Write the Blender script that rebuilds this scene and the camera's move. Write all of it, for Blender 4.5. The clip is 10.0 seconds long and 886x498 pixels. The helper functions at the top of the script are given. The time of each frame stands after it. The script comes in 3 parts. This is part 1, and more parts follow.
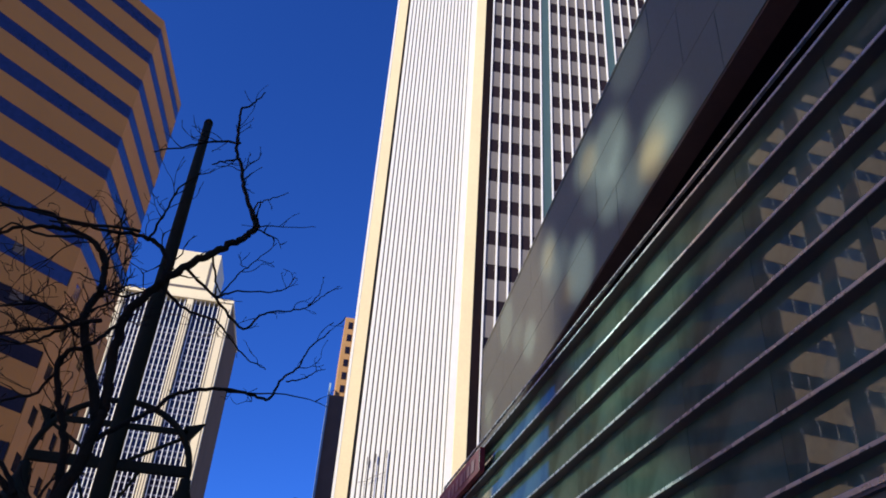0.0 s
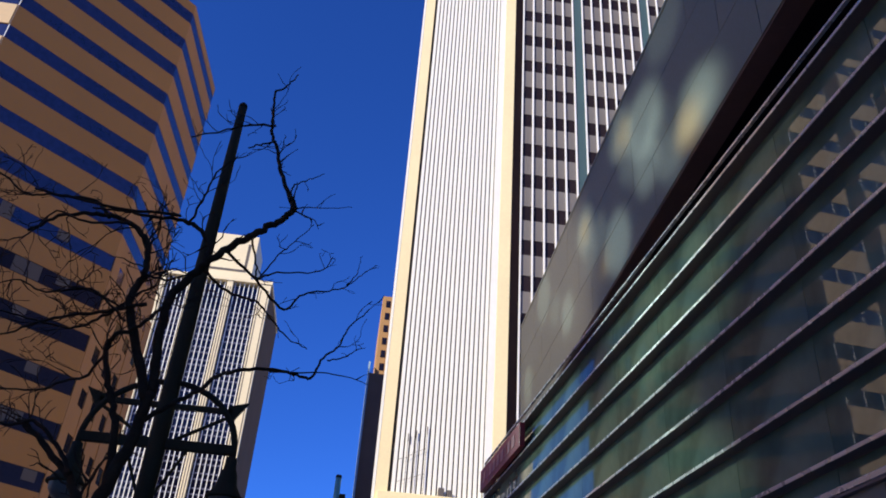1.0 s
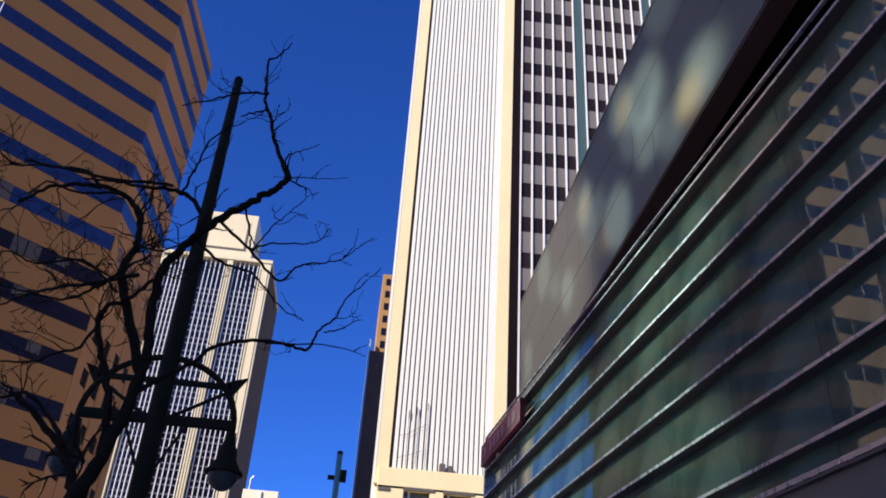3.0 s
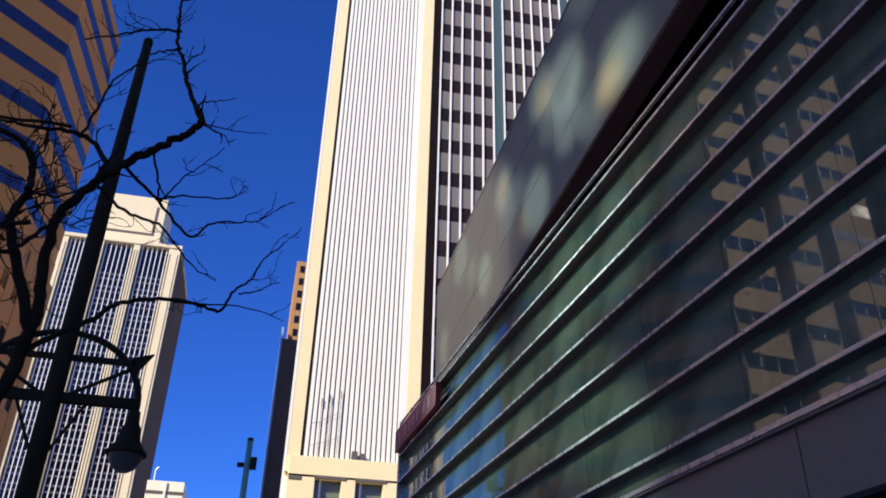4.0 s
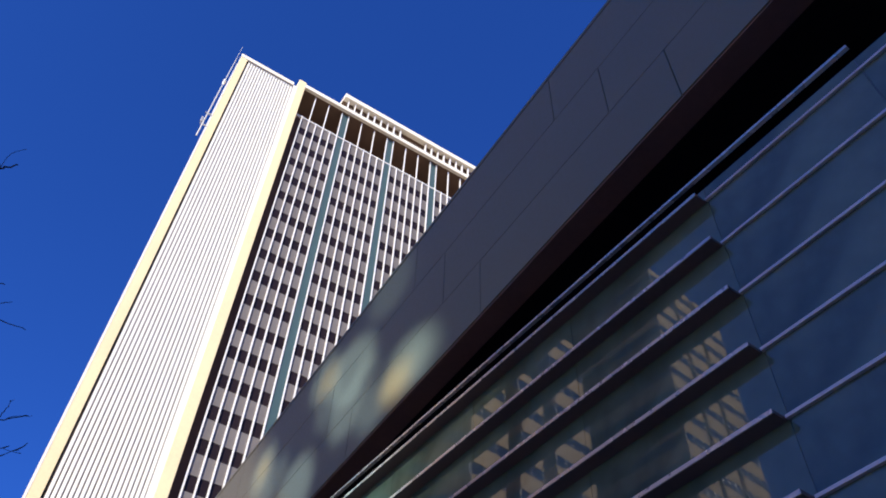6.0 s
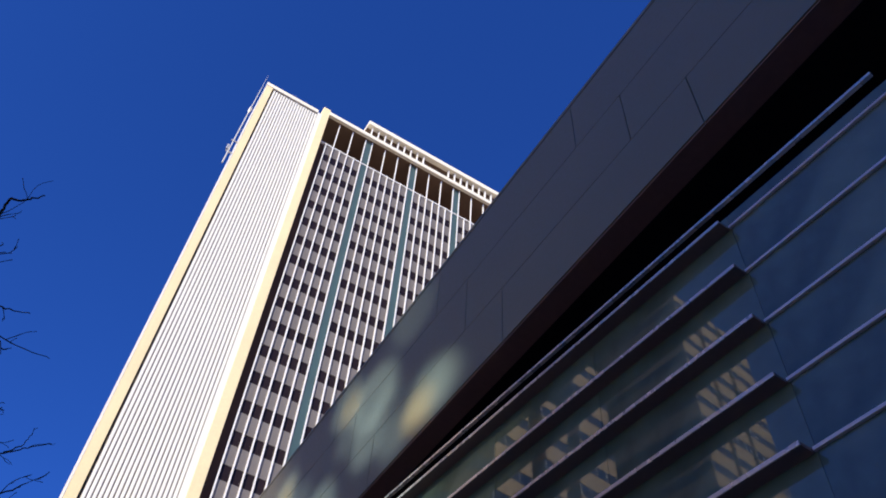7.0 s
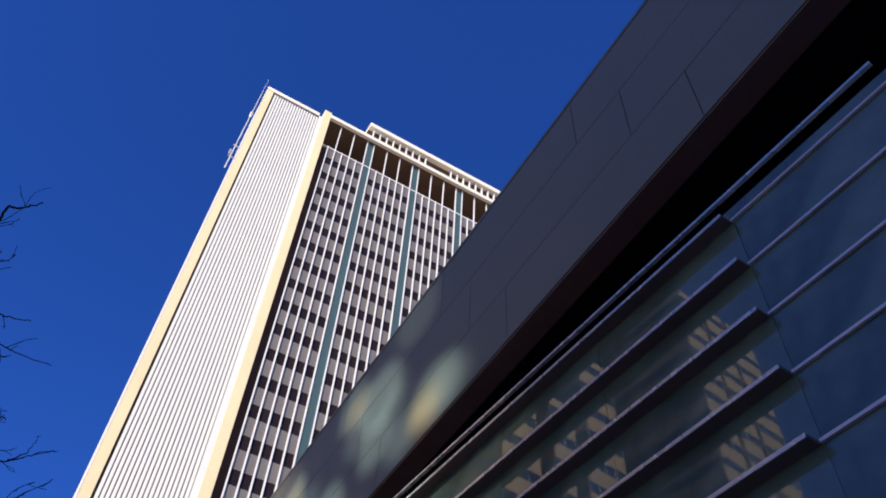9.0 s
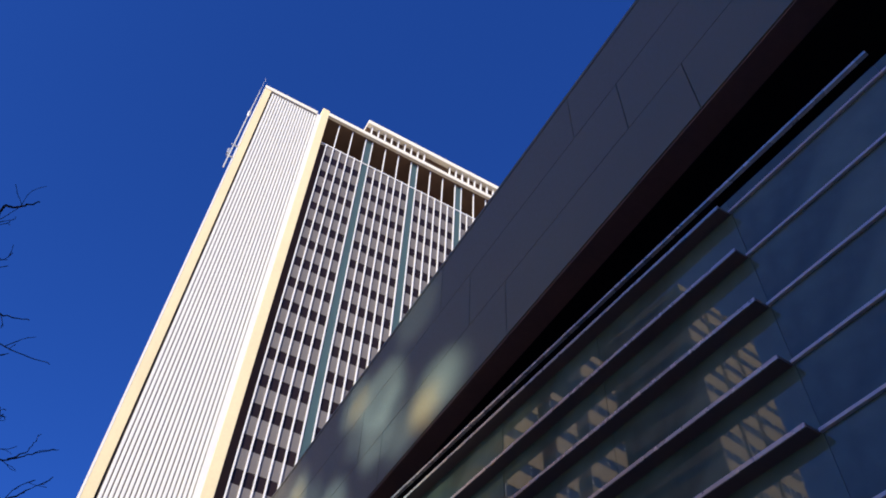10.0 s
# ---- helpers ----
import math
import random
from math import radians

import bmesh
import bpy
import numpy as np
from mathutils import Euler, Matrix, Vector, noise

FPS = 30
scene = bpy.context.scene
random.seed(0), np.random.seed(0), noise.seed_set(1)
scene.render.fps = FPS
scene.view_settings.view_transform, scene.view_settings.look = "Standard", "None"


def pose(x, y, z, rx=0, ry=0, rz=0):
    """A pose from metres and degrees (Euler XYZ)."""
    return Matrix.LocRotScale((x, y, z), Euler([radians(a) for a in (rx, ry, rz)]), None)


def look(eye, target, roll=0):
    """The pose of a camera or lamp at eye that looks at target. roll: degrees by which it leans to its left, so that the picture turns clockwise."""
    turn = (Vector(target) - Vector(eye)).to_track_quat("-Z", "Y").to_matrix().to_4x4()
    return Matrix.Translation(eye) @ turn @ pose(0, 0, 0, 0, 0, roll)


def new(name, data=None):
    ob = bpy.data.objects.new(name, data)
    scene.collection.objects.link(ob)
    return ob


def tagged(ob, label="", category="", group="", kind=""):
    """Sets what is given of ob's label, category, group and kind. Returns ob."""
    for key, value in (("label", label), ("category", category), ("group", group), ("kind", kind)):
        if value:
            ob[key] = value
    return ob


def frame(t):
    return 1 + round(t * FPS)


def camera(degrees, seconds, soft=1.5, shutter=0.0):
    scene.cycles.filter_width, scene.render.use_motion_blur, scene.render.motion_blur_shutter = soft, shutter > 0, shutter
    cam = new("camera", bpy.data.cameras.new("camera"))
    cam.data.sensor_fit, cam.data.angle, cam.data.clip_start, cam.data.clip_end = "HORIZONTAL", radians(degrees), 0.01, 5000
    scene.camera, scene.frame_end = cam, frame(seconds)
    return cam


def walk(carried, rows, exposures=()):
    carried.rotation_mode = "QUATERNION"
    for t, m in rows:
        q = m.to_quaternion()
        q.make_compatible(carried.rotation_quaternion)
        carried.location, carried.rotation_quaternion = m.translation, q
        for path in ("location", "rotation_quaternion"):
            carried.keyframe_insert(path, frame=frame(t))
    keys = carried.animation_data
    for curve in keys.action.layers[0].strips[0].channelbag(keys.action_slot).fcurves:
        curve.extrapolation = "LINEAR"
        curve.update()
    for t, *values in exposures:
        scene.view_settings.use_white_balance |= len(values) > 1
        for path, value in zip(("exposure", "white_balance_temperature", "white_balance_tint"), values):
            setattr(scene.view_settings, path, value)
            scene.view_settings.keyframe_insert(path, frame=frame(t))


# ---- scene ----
cam = camera(56.7, 10.0, 1.8)
PATH = [
    (0.0, pose(0.112, 0.022, 1.730, 123.84, -3.40, -10.24)),
    (0.5, pose(0.103, 0.033, 1.732, 123.31, -3.55, -8.83)),
    (1.0, pose(0.107, 0.011, 1.724, 122.08, -3.63, -7.42)),
    (1.5, pose(0.115, 0.042, 1.726, 122.31, -3.35, -6.69)),
    (2.0, pose(0.126, 0.046, 1.735, 122.27, -3.60, -6.78)),
    (3.5, pose(0.133, 0.188, 1.705, 119.81, -2.37, -8.30)),
    (4.0, pose(0.118, 0.385, 1.695, 120.01, -1.19, -12.83)),
    (4.5, pose(0.175, 0.540, 1.742, 123.87, -0.98, -17.86)),
    (5.0, pose(0.230, 0.597, 1.752, 130.15, -2.28, -23.37)),
    (5.5, pose(0.162, 0.588, 1.700, 136.59, -1.83, -28.70)),
    (6.0, pose(0.162, 0.607, 1.685, 140.83, -1.75, -32.91)),
    (7.5, pose(0.175, 0.570, 1.701, 142.92, -3.49, -31.36)),
    (8.0, pose(0.187, 0.579, 1.699, 142.94, -2.95, -31.23)),
    (8.5, pose(0.200, 0.583, 1.695, 142.58, -2.71, -30.98)),
    (9.0, pose(0.200, 0.580, 1.703, 142.56, -2.50, -30.74)),
    (9.5, pose(0.207, 0.580, 1.701, 142.42, -2.29, -30.40)),
    (10.0, pose(0.221, 0.579, 1.689, 142.31, -2.05, -30.17)),
]
walk(cam, PATH, [(0.0, 0.45), (4.5, 0.45), (5.0, 0.40), (5.5, 0.43), (6.0, 0.64), (7.5, 0.45), (10.0, 0.45)])

# ---- world, sun, exposure ----
SUN = Vector((-0.70, -0.52, 0.50)).normalized()
world = bpy.data.worlds.new("sky")
scene.world = world
world.use_nodes = True
wn, wl = world.node_tree.nodes, world.node_tree.links
sky = wn.new("ShaderNodeTexSky")
sky.sky_type = "NISHITA"
sky.sun_disc = False
sky.sun_elevation = math.asin(SUN.z)
sky.sun_rotation = math.atan2(SUN.x, SUN.y)
sky.altitude, sky.air_density, sky.dust_density, sky.ozone_density = 1600, 1.0, 0.2, 3.0
tint = wn.new("ShaderNodeMix")
tint.data_type, tint.blend_type = "RGBA", "MULTIPLY"
tint.inputs[0].default_value = 1.0
tint.inputs[7].default_value = (0.225, 0.57, 1.44, 1)
wl.new(sky.outputs[0], tint.inputs[6])
wl.new(tint.outputs[2], wn["Background"].inputs[0])
wn["Background"].inputs[1].default_value = 0.098

sun_data = bpy.data.lights.new("sun", "SUN")
sun_data.energy, sun_data.angle, sun_data.color = 5.0, radians(0.53), (1.0, 0.90, 0.72)
sun = new("sun", sun_data)
sun.matrix_world = look((0, 0, 0), -SUN)


# ---- materials ----
def material(name, base, rough=0.6, metal=0.0, vary=0.12, scale=1.0, bump=0.0, fine=12.0, spec=0.5, ior=1.5, per_object=0.0, streak=0.0):
    """A surface with blotches at the given scale, fine grain, optional bump, streaks down the height and a shade per object."""
    m = bpy.data.materials.new(name)
    m.use_nodes = True
    nt, ln = m.node_tree.nodes, m.node_tree.links
    b = nt["Principled BSDF"]
    b.inputs["Metallic"].default_value, b.inputs["IOR"].default_value = metal, ior
    b.inputs["Specular IOR Level"].default_value = spec
    tc = nt.new("ShaderNodeTexCoord")
    n1, n2 = nt.new("ShaderNodeTexNoise"), nt.new("ShaderNodeTexNoise")
    n1.inputs["Scale"].default_value, n1.inputs["Detail"].default_value = scale, 4
    n2.inputs["Scale"].default_value, n2.inputs["Detail"].default_value = scale * fine, 6
    ln.new(tc.outputs["Object"], n1.inputs["Vector"])
    ln.new(tc.outputs["Object"], n2.inputs["Vector"])
    add = nt.new("ShaderNodeMath")
    add.operation = "ADD"
    ln.new(n1.outputs[0], add.inputs[0])
    ln.new(n2.outputs[0], add.inputs[1])
    total = add.outputs[0]
    if streak:
        mp = nt.new("ShaderNodeMapping")
        mp.inputs["Scale"].default_value = (scale * 3, scale * 3, scale * 0.05)
        n3 = nt.new("ShaderNodeTexNoise")
        n3.inputs["Scale"].default_value, n3.inputs["Detail"].default_value = 1.0, 5
        ln.new(tc.outputs["Object"], mp.inputs["Vector"])
        ln.new(mp.outputs[0], n3.inputs["Vector"])
        mul = nt.new("ShaderNodeMath")
        mul.operation = "MULTIPLY_ADD"
        mul.inputs[1].default_value = streak * 4
        ln.new(n3.outputs[0], mul.inputs[0])
        ln.new(total, mul.inputs[2])
        sub = nt.new("ShaderNodeMath")
        sub.operation = "SUBTRACT"
        sub.inputs[1].default_value = streak * 2
        ln.new(mul.outputs[0], sub.inputs[0])
        total = sub.outputs[0]
    if per_object:
        oi = nt.new("ShaderNodeObjectInfo")
        pm = nt.new("ShaderNodeMath")
        pm.operation = "MULTIPLY_ADD"
        pm.inputs[1].default_value = per_object
        ln.new(oi.outputs["Random"], pm.inputs[0])
        ln.new(total, pm.inputs[2])
        total = pm.outputs[0]
    ramp = nt.new("ShaderNodeMapRange")
    ramp.inputs[1].default_value, ramp.inputs[2].default_value = 0.5, 1.5 + per_object
    ramp.inputs[3].default_value, ramp.inputs[4].default_value = 1 - vary * 1.6, 1 + vary * 1.6
    ln.new(total, ramp.inputs[0])
    mix = nt.new("ShaderNodeVectorMath")
    mix.operation = "SCALE"
    mix.inputs[0].default_value = base
    ln.new(ramp.outputs[0], mix.inputs["Scale"])
    ln.new(mix.outputs[0], b.inputs["Base Color"])
    rr = nt.new("ShaderNodeMapRange")
    rr.inputs[1].default_value, rr.inputs[2].default_value = 0.3, 0.7
    rr.inputs[3].default_value, rr.inputs[4].default_value = max(0.0, rough * 0.85), min(1.0, rough * 1.15)
    ln.new(n2.outputs[0], rr.inputs[0])
    ln.new(rr.outputs[0], b.inputs["Roughness"])
    if bump:
        bp = nt.new("ShaderNodeBump")
        bp.inputs["Strength"].default_value, bp.inputs["Distance"].default_value = 0.6, bump
        ln.new(n2.outputs[0], bp.inputs["Height"])
        ln.new(bp.outputs[0], b.inputs["Normal"])
    return m


WHITE_PANEL = material("white_metal_panel", (0.81, 0.79, 0.73), 0.45, vary=0.04, scale=0.2, streak=0.05)
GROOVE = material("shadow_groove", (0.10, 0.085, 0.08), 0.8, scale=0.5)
PALE = material("pale_coping", (0.82, 0.77, 0.64), 0.7, vary=0.05, scale=0.3)
CREAM = material("cream_concrete", (0.80, 0.67, 0.40), 0.8, vary=0.06, scale=0.25, fine=20, bump=0.004, streak=0.06)
MULLION = material("white_mullion", (0.78, 0.77, 0.76), 0.4, vary=0.04, scale=0.3)
SPANDREL = material("grey_spandrel", (0.155, 0.138, 0.125), 0.5, vary=0.10, scale=0.4, per_object=0.35)
DARK_GLASS = material("dark_window_glass", (0.020, 0.013, 0.012), 0.10, vary=0.3, scale=0.3, ior=1.3, per_object=0.5)
TEAL = material("teal_pier_panel", (0.055, 0.098, 0.100), 0.45, vary=0.10, scale=0.3)
PODIUM_GLASS = material("grey_green_glass", (0.13, 0.15, 0.11), 0.15, vary=0.25, scale=0.6)
LOGGIA = material("brown_loggia_wall", (0.15, 0.095, 0.065), 0.9, vary=0.15, scale=0.5)
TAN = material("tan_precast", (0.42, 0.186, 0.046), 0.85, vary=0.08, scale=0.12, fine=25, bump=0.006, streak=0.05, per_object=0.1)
BLUE_GLASS = material("blue_ribbon_glass", (0.018, 0.022, 0.07), 0.06, vary=0.3, scale=0.2, ior=1.75)
# lit twin of the tan precast: sunlight is lifted into its colour
SUNLIT_TAN = material("sunlit_tan_precast", (0.54, 0.39, 0.23), 0.85, vary=0.08, scale=0.12, fine=25, bump=0.006, streak=0.05, per_object=0.1)
BLIND = material("drawn_window_blind", (0.10, 0.075, 0.055), 0.7, vary=0.15, scale=0.4, per_object=0.6)
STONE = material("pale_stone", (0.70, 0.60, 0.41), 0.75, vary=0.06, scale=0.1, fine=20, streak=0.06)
# the pale stone again, with the flank's shade in its colour
FLANK = material("shaded_stone", (0.17, 0.10, 0.05), 0.9, vary=0.1, scale=0.15, streak=0.05, spec=0.1)
SILL = material("dull_sill_bar", (0.14, 0.14, 0.20), 0.6, vary=0.1, scale=0.3)
NAVY_GLASS = material("navy_window_glass", (0.012, 0.012, 0.03), 0.1, vary=0.3, scale=0.2)
RUST = material("orange_brown_brick", (0.40, 0.22, 0.09), 0.85, vary=0.1, scale=0.3, bump=0.01)
SHADE_CLAD = material("shade_cladding", (0.060, 0.032, 0.024), 0.8, vary=0.2, scale=0.2, spec=0.1)
PALE_BLUE = material("pale_blue_trim", (0.30, 0.42, 0.52), 0.5, vary=0.1, scale=0.3)
FASCIA = material("grey_composite_panel", (0.225, 0.206, 0.108), 0.45, vary=0.06, scale=0.5, fine=30, per_object=0.12)
GASKET = material("glazing_gasket", (0.15, 0.16, 0.15), 0.8, scale=2)
LIP = material("brown_soffit_edge", (0.30, 0.17, 0.13), 0.7, vary=0.15, scale=1)
JOINT = material("panel_joint", (0.012, 0.012, 0.014), 0.9, scale=2)
SOFFIT = material("shaded_soffit", (0.03, 0.016, 0.018), 0.8, vary=0.2, scale=1)
FIN = material("anodised_fin", (0.72, 0.62, 0.54), 0.28, metal=0.5, vary=0.05, scale=0.8, fine=6)
# the lifted green base holds the glass tint plus a haze of light
CURTAIN = material("hazy_tinted_curtain_glass", (0.155, 0.195, 0.122), 0.02, vary=0.45, scale=0.3, fine=4, ior=1.63, bump=0.0002)
TRIM = material("bare_aluminium", (0.85, 0.74, 0.66), 0.35, metal=0.2, vary=0.06, scale=1)
# fin metal darkened so the undersides carry their shade as colour
FIN_SHADE = material("shaded_fin_underside", (0.24, 0.15, 0.12), 0.45, vary=0.12, scale=0.8, fine=20)
LOW_PANEL = material("charcoal_panel", (0.26, 0.19, 0.125), 0.5, vary=0.08, scale=0.6, fine=30)
SIGN_RED = material("dark_red_sign", (0.36, 0.018, 0.018), 0.45, vary=0.1, scale=1)
SIGN_MARK = material("sign_lettering", (0.50, 0.17, 0.15), 0.5, scale=3)
POLE = material("dark_green_paint", (0.070, 0.043, 0.016), 0.75, vary=0.2, scale=3, fine=20, spec=0.15)
GREEN_POLE = material("faded_green_paint", (0.26, 0.52, 0.38), 0.5, vary=0.15, scale=2)
BARK = material("dark_bark", (0.070, 0.035, 0.016), 0.95, vary=0.3, scale=9, fine=10, bump=0.004, spec=0.1)
LAMP_GLASS = material("frosted_lamp_glass", (0.19, 0.15, 0.11), 0.35, vary=0.1, scale=5)
STEEL = material("galvanised_steel", (0.50, 0.50, 0.50), 0.45, metal=0.6, vary=0.1, scale=2)
ASPHALT = material("asphalt", (0.12, 0.11, 0.10), 0.9, vary=0.2, scale=0.5, fine=60, bump=0.005)
PLAZA = material("pale_bounce_concrete", (0.46, 0.38, 0.275), 0.9, vary=0.12, scale=0.3, fine=40, bump=0.003)
PAVING = material("concrete_paving", (0.30, 0.28, 0.26), 0.85, vary=0.12, scale=0.6, fine=40, bump=0.003)


# ---- building helpers ----
def box(bm, x0, x1, y0, y1, z0, z1, bevel=0.0):
    v = [bm.verts.new((x, y, z)) for x in (x0, x1) for y in (y0, y1) for z in (z0, z1)]
    fs = [bm.faces.new([v[i] for i in q]) for q in ((0, 1, 3, 2), (4, 6, 7, 5), (0, 4, 5, 1), (2, 3, 7, 6), (0, 2, 6, 4), (1, 5, 7, 3))]
    if bevel:
        es = {e for f in fs for e in f.edges}
        bmesh.ops.bevel(bm, geom=list(es), offset=bevel, segments=2, affect="EDGES", profile=0.5)


def boxed(*args):
    bm = bmesh.new()
    box(bm, *args)
    return bm


def prism(poly, z0, z1):
    """A prism over a plan given anticlockwise."""
    bm = bmesh.new()
    lo, hi = [bm.verts.new((x, y, z0)) for x, y in poly], [bm.verts.new((x, y, z1)) for x, y in poly]
    bm.faces.new(list(reversed(lo)))
    bm.faces.new(hi)
    for i in range(len(poly)):
        j = (i + 1) % len(poly)
        bm.faces.new((lo[i], lo[j], hi[j], hi[i]))
    return bm


def grown(poly, d):
    """The plan offset outwards by d."""
    out, n = [], len(poly)
    for i in range(n):
        p, a, b = Vector(poly[i]), Vector(poly[i - 1]), Vector(poly[(i + 1) % n])
        e, g = (p - a).normalized(), (b - p).normalized()
        n1, n2 = Vector((e.y, -e.x)), Vector((g.y, -g.x))
        s = (n1 + n2) / max(0.2, 1 + n1.dot(n2))
        out.append(tuple(p + s * d))
    return out


def tube(bm, pts, radii, sides=8):
    """A round bar along points; it tapers with the radii and is closed at both ends."""
    pts = [Vector(p) for p in pts]
    rings, side = [], None
    for i, p in enumerate(pts):
        d = (pts[min(i + 1, len(pts) - 1)] - pts[max(i - 1, 0)]).normalized()
        if side is None:
            side = d.orthogonal().normalized()
        side = (side - d * side.dot(d)).normalized()
        up = d.cross(side)
        r = radii[i] if hasattr(radii, "__len__") else radii
        rings.append([bm.verts.new(p + r * (math.cos(2 * math.pi * k / sides) * side + math.sin(2 * math.pi * k / sides) * up)) for k in range(sides)])
    for a, b in zip(rings, rings[1:]):
        for k in range(sides):
            bm.faces.new((a[k], a[(k + 1) % sides], b[(k + 1) % sides], b[k]))
    bm.faces.new(list(reversed(rings[0])))
    bm.faces.new(rings[-1])


def tubed(pts, radii, sides=8):
    bm = bmesh.new()
    tube(bm, pts, radii, sides)
    return bm


def lathe(bm, profile, centre, sides=24):
    """A turned body: (radius, height) pairs round the vertical through centre."""
    cx, cy, cz = centre
    rings = [[bm.verts.new((cx + r * math.cos(2 * math.pi * k / sides), cy + r * math.sin(2 * math.pi * k / sides), cz + h)) for k in range(sides)] for r, h in profile]
    for a, b in zip(rings, rings[1:]):
        for k in range(sides):
            bm.faces.new((a[k], a[(k + 1) % sides], b[(k + 1) % sides], b[k]))


def mesh_of(name, bm, mat, smooth=False):
    me = bpy.data.meshes.new(name)
    bmesh.ops.recalc_face_normals(bm, faces=bm.faces)
    bm.to_mesh(me)
    bm.free()
    me.materials.append(mat)
    if smooth:
        me.polygons.foreach_set("use_smooth", [True] * len(me.polygons))
    return me


def part(name, bm, mat, parent, label="", smooth=False):
    ob = new(name, mesh_of(name, bm, mat, smooth))
    ob.parent = parent
    return tagged(ob, label)


def again(name, mesh, parent, x=0.0, y=0.0, z=0.0, rz=0.0):
    """One more piece on a mesh that is already there."""
    ob = new(name, mesh)
    ob.parent = parent
    ob.matrix_basis = pose(x, y, z, 0, 0, rz)
    return ob


def thing(name, label, category, kind="", group="", at=None):
    ob = new(name)
    ob.empty_display_size = 0.3
    if at is not None:
        ob.matrix_basis = at
    return tagged(ob, label, category, group, kind)


def setting(name, bm, mat, label, category):
    return tagged(new(name, mesh_of(name, bm, mat)), label, category, kind="structure")


# ---- ground ----
# unseen ground and road, made pale to bounce light into shaded walls
setting("ground", boxed(-900, 900, -900, 900, -0.6, -0.02), PLAZA, "unseen city ground made pale to bounce warm light", "ground")
setting("road", boxed(-16, -3.2, -200, 400, -0.3, 0.0), ASPHALT, "unseen asphalt street lightened to bounce light between tall buildings", "road")
setting("pavement", boxed(-3.2, 9, -60, 50, -0.3, 0.15, 0.02), PAVING, "pale concrete pavement along the glass building", "pavement")


# ---- white office tower ahead ----
def office_tower():
    y0 = 60.0
    t = thing("office_tower", "tall white office tower with ribbed panels and a gridded window face", "building")
    mod, x_first, floor_h, z_top = 1.078, 12.4, 3.70, 99.4
    xs = [x_first + mod * k for k in range(0, 36)]
    x_end = xs[-1] + 0.4
    part("body", boxed(2.9, x_end, y0 + 6.2, y0 + 13, 0, 107.0), LOGGIA, t)
    part("side_wall", boxed(1.80, 2.6, y0 + 0.9, y0 + 6.5, 0, 105.6), WHITE_PANEL, t, "white panelled flank")
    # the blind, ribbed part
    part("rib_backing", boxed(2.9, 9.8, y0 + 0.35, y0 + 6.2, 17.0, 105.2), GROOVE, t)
    n = 18
    w = (9.76 - 2.97) / n
    bm = bmesh.new()
    box(bm, -w / 2 + 0.056, w / 2 - 0.056, 0, 0.36, 0, 87.0, 0.02)
    rib = mesh_of("rib", bm, WHITE_PANEL)
    for k in range(n):
        again("rib", rib, t, 2.97 + w * (k + 0.5), y0 + 0.02, 18.0)
    part("corner_pier", boxed(1.84, 2.78, y0, y0 + 1.0, 17.0, 105.7, 0.03), CREAM, t, "cream concrete corner pier")
    part("pier_edge", boxed(1.78, 1.84, y0 - 0.02, y0 + 0.4, 17.0, 105.5), WHITE_PANEL, t)
    part("main_pier", boxed(10.36, 11.42, y0 - 0.12, y0 + 6.2, 17.0, 107.3, 0.04), CREAM, t, "broad cream concrete pier")
    # white strip puts the pier's sunlit glare into the colour
    part("pier_glare_strip", boxed(9.79, 10.358, y0 - 0.1, y0 + 6.2, 17.0, 105.0), WHITE_PANEL, t)
    part("rib_coping", boxed(1.78, 9.78, y0 - 0.06, y0 + 2, 105.02, 105.8, 0.03), PALE, t)
    # dark strip draws in the shadow line under the coping
    part("coping_shade_strip", boxed(2.8, 9.78, y0 - 0.02, y0 + 0.6, 104.62, 105.015), GROOVE, t)
    # the window face, set back behind the pier
    yw = y0 + 0.62
    # its bare dark strip next to the pier stands for the pier's shadow
    part("window_backing", boxed(11.42, x_end, yw + 0.12, yw + 0.5, 0, z_top + 0.1), SHADE_CLAD, t)
    bm = bmesh.new()
    box(bm, 0.04, mod - 0.04, 0, 0.16, 0, 2.12)
    panel = mesh_of("spandrel_panel", bm, SPANDREL)
    bm = bmesh.new()
    box(bm, 0.04, mod - 0.04, 0.05, 0.13, 0, 1.54)
    pane = mesh_of("window_pane", bm, DARK_GLASS)
    piers = {5, 12, 19, 26, 33}
    rest_panel, rest_pane = bmesh.new(), bmesh.new()
    for k in range(len(xs) - 1):
        if k in piers:
            part("teal_pier", boxed(xs[k] + 0.06, xs[k + 1] - 0.06, yw - 0.06, yw + 0.12, 2, 105.97), TEAL, t, "teal pier panel")
            continue
        for f in range(0, 25):
            zt = z_top - f * floor_h
            near = f < 19 and k < 18
            if near:
                again("spandrel_panel", panel, t, xs[k], yw, zt - 2.12)
                again("window_pane", pane, t, xs[k], yw, zt - 3.68)
            else:
                box(rest_panel, xs[k] + 0.04, xs[k + 1] - 0.04, yw, yw + 0.16, zt - 2.12, zt)
                box(rest_pane, xs[k] + 0.04, xs[k + 1] - 0.04, yw + 0.05, yw + 0.13, zt - 3.68, zt - 2.14)
    tagged(part("far_spandrel_grid", rest_panel, SPANDREL, t), kind="stuff")
    tagged(part("far_pane_grid", rest_pane, DARK_GLASS, t), kind="stuff")
    for k, x in enumerate(xs):
        tall = k in piers or k - 1 in piers or (k % 7) in (1, 3)
        part("mullion", boxed(x - 0.068, x + 0.068, yw - 0.17, yw + 0.02, 2, 105.97 if tall else z_top + 0.3), MULLION, t)
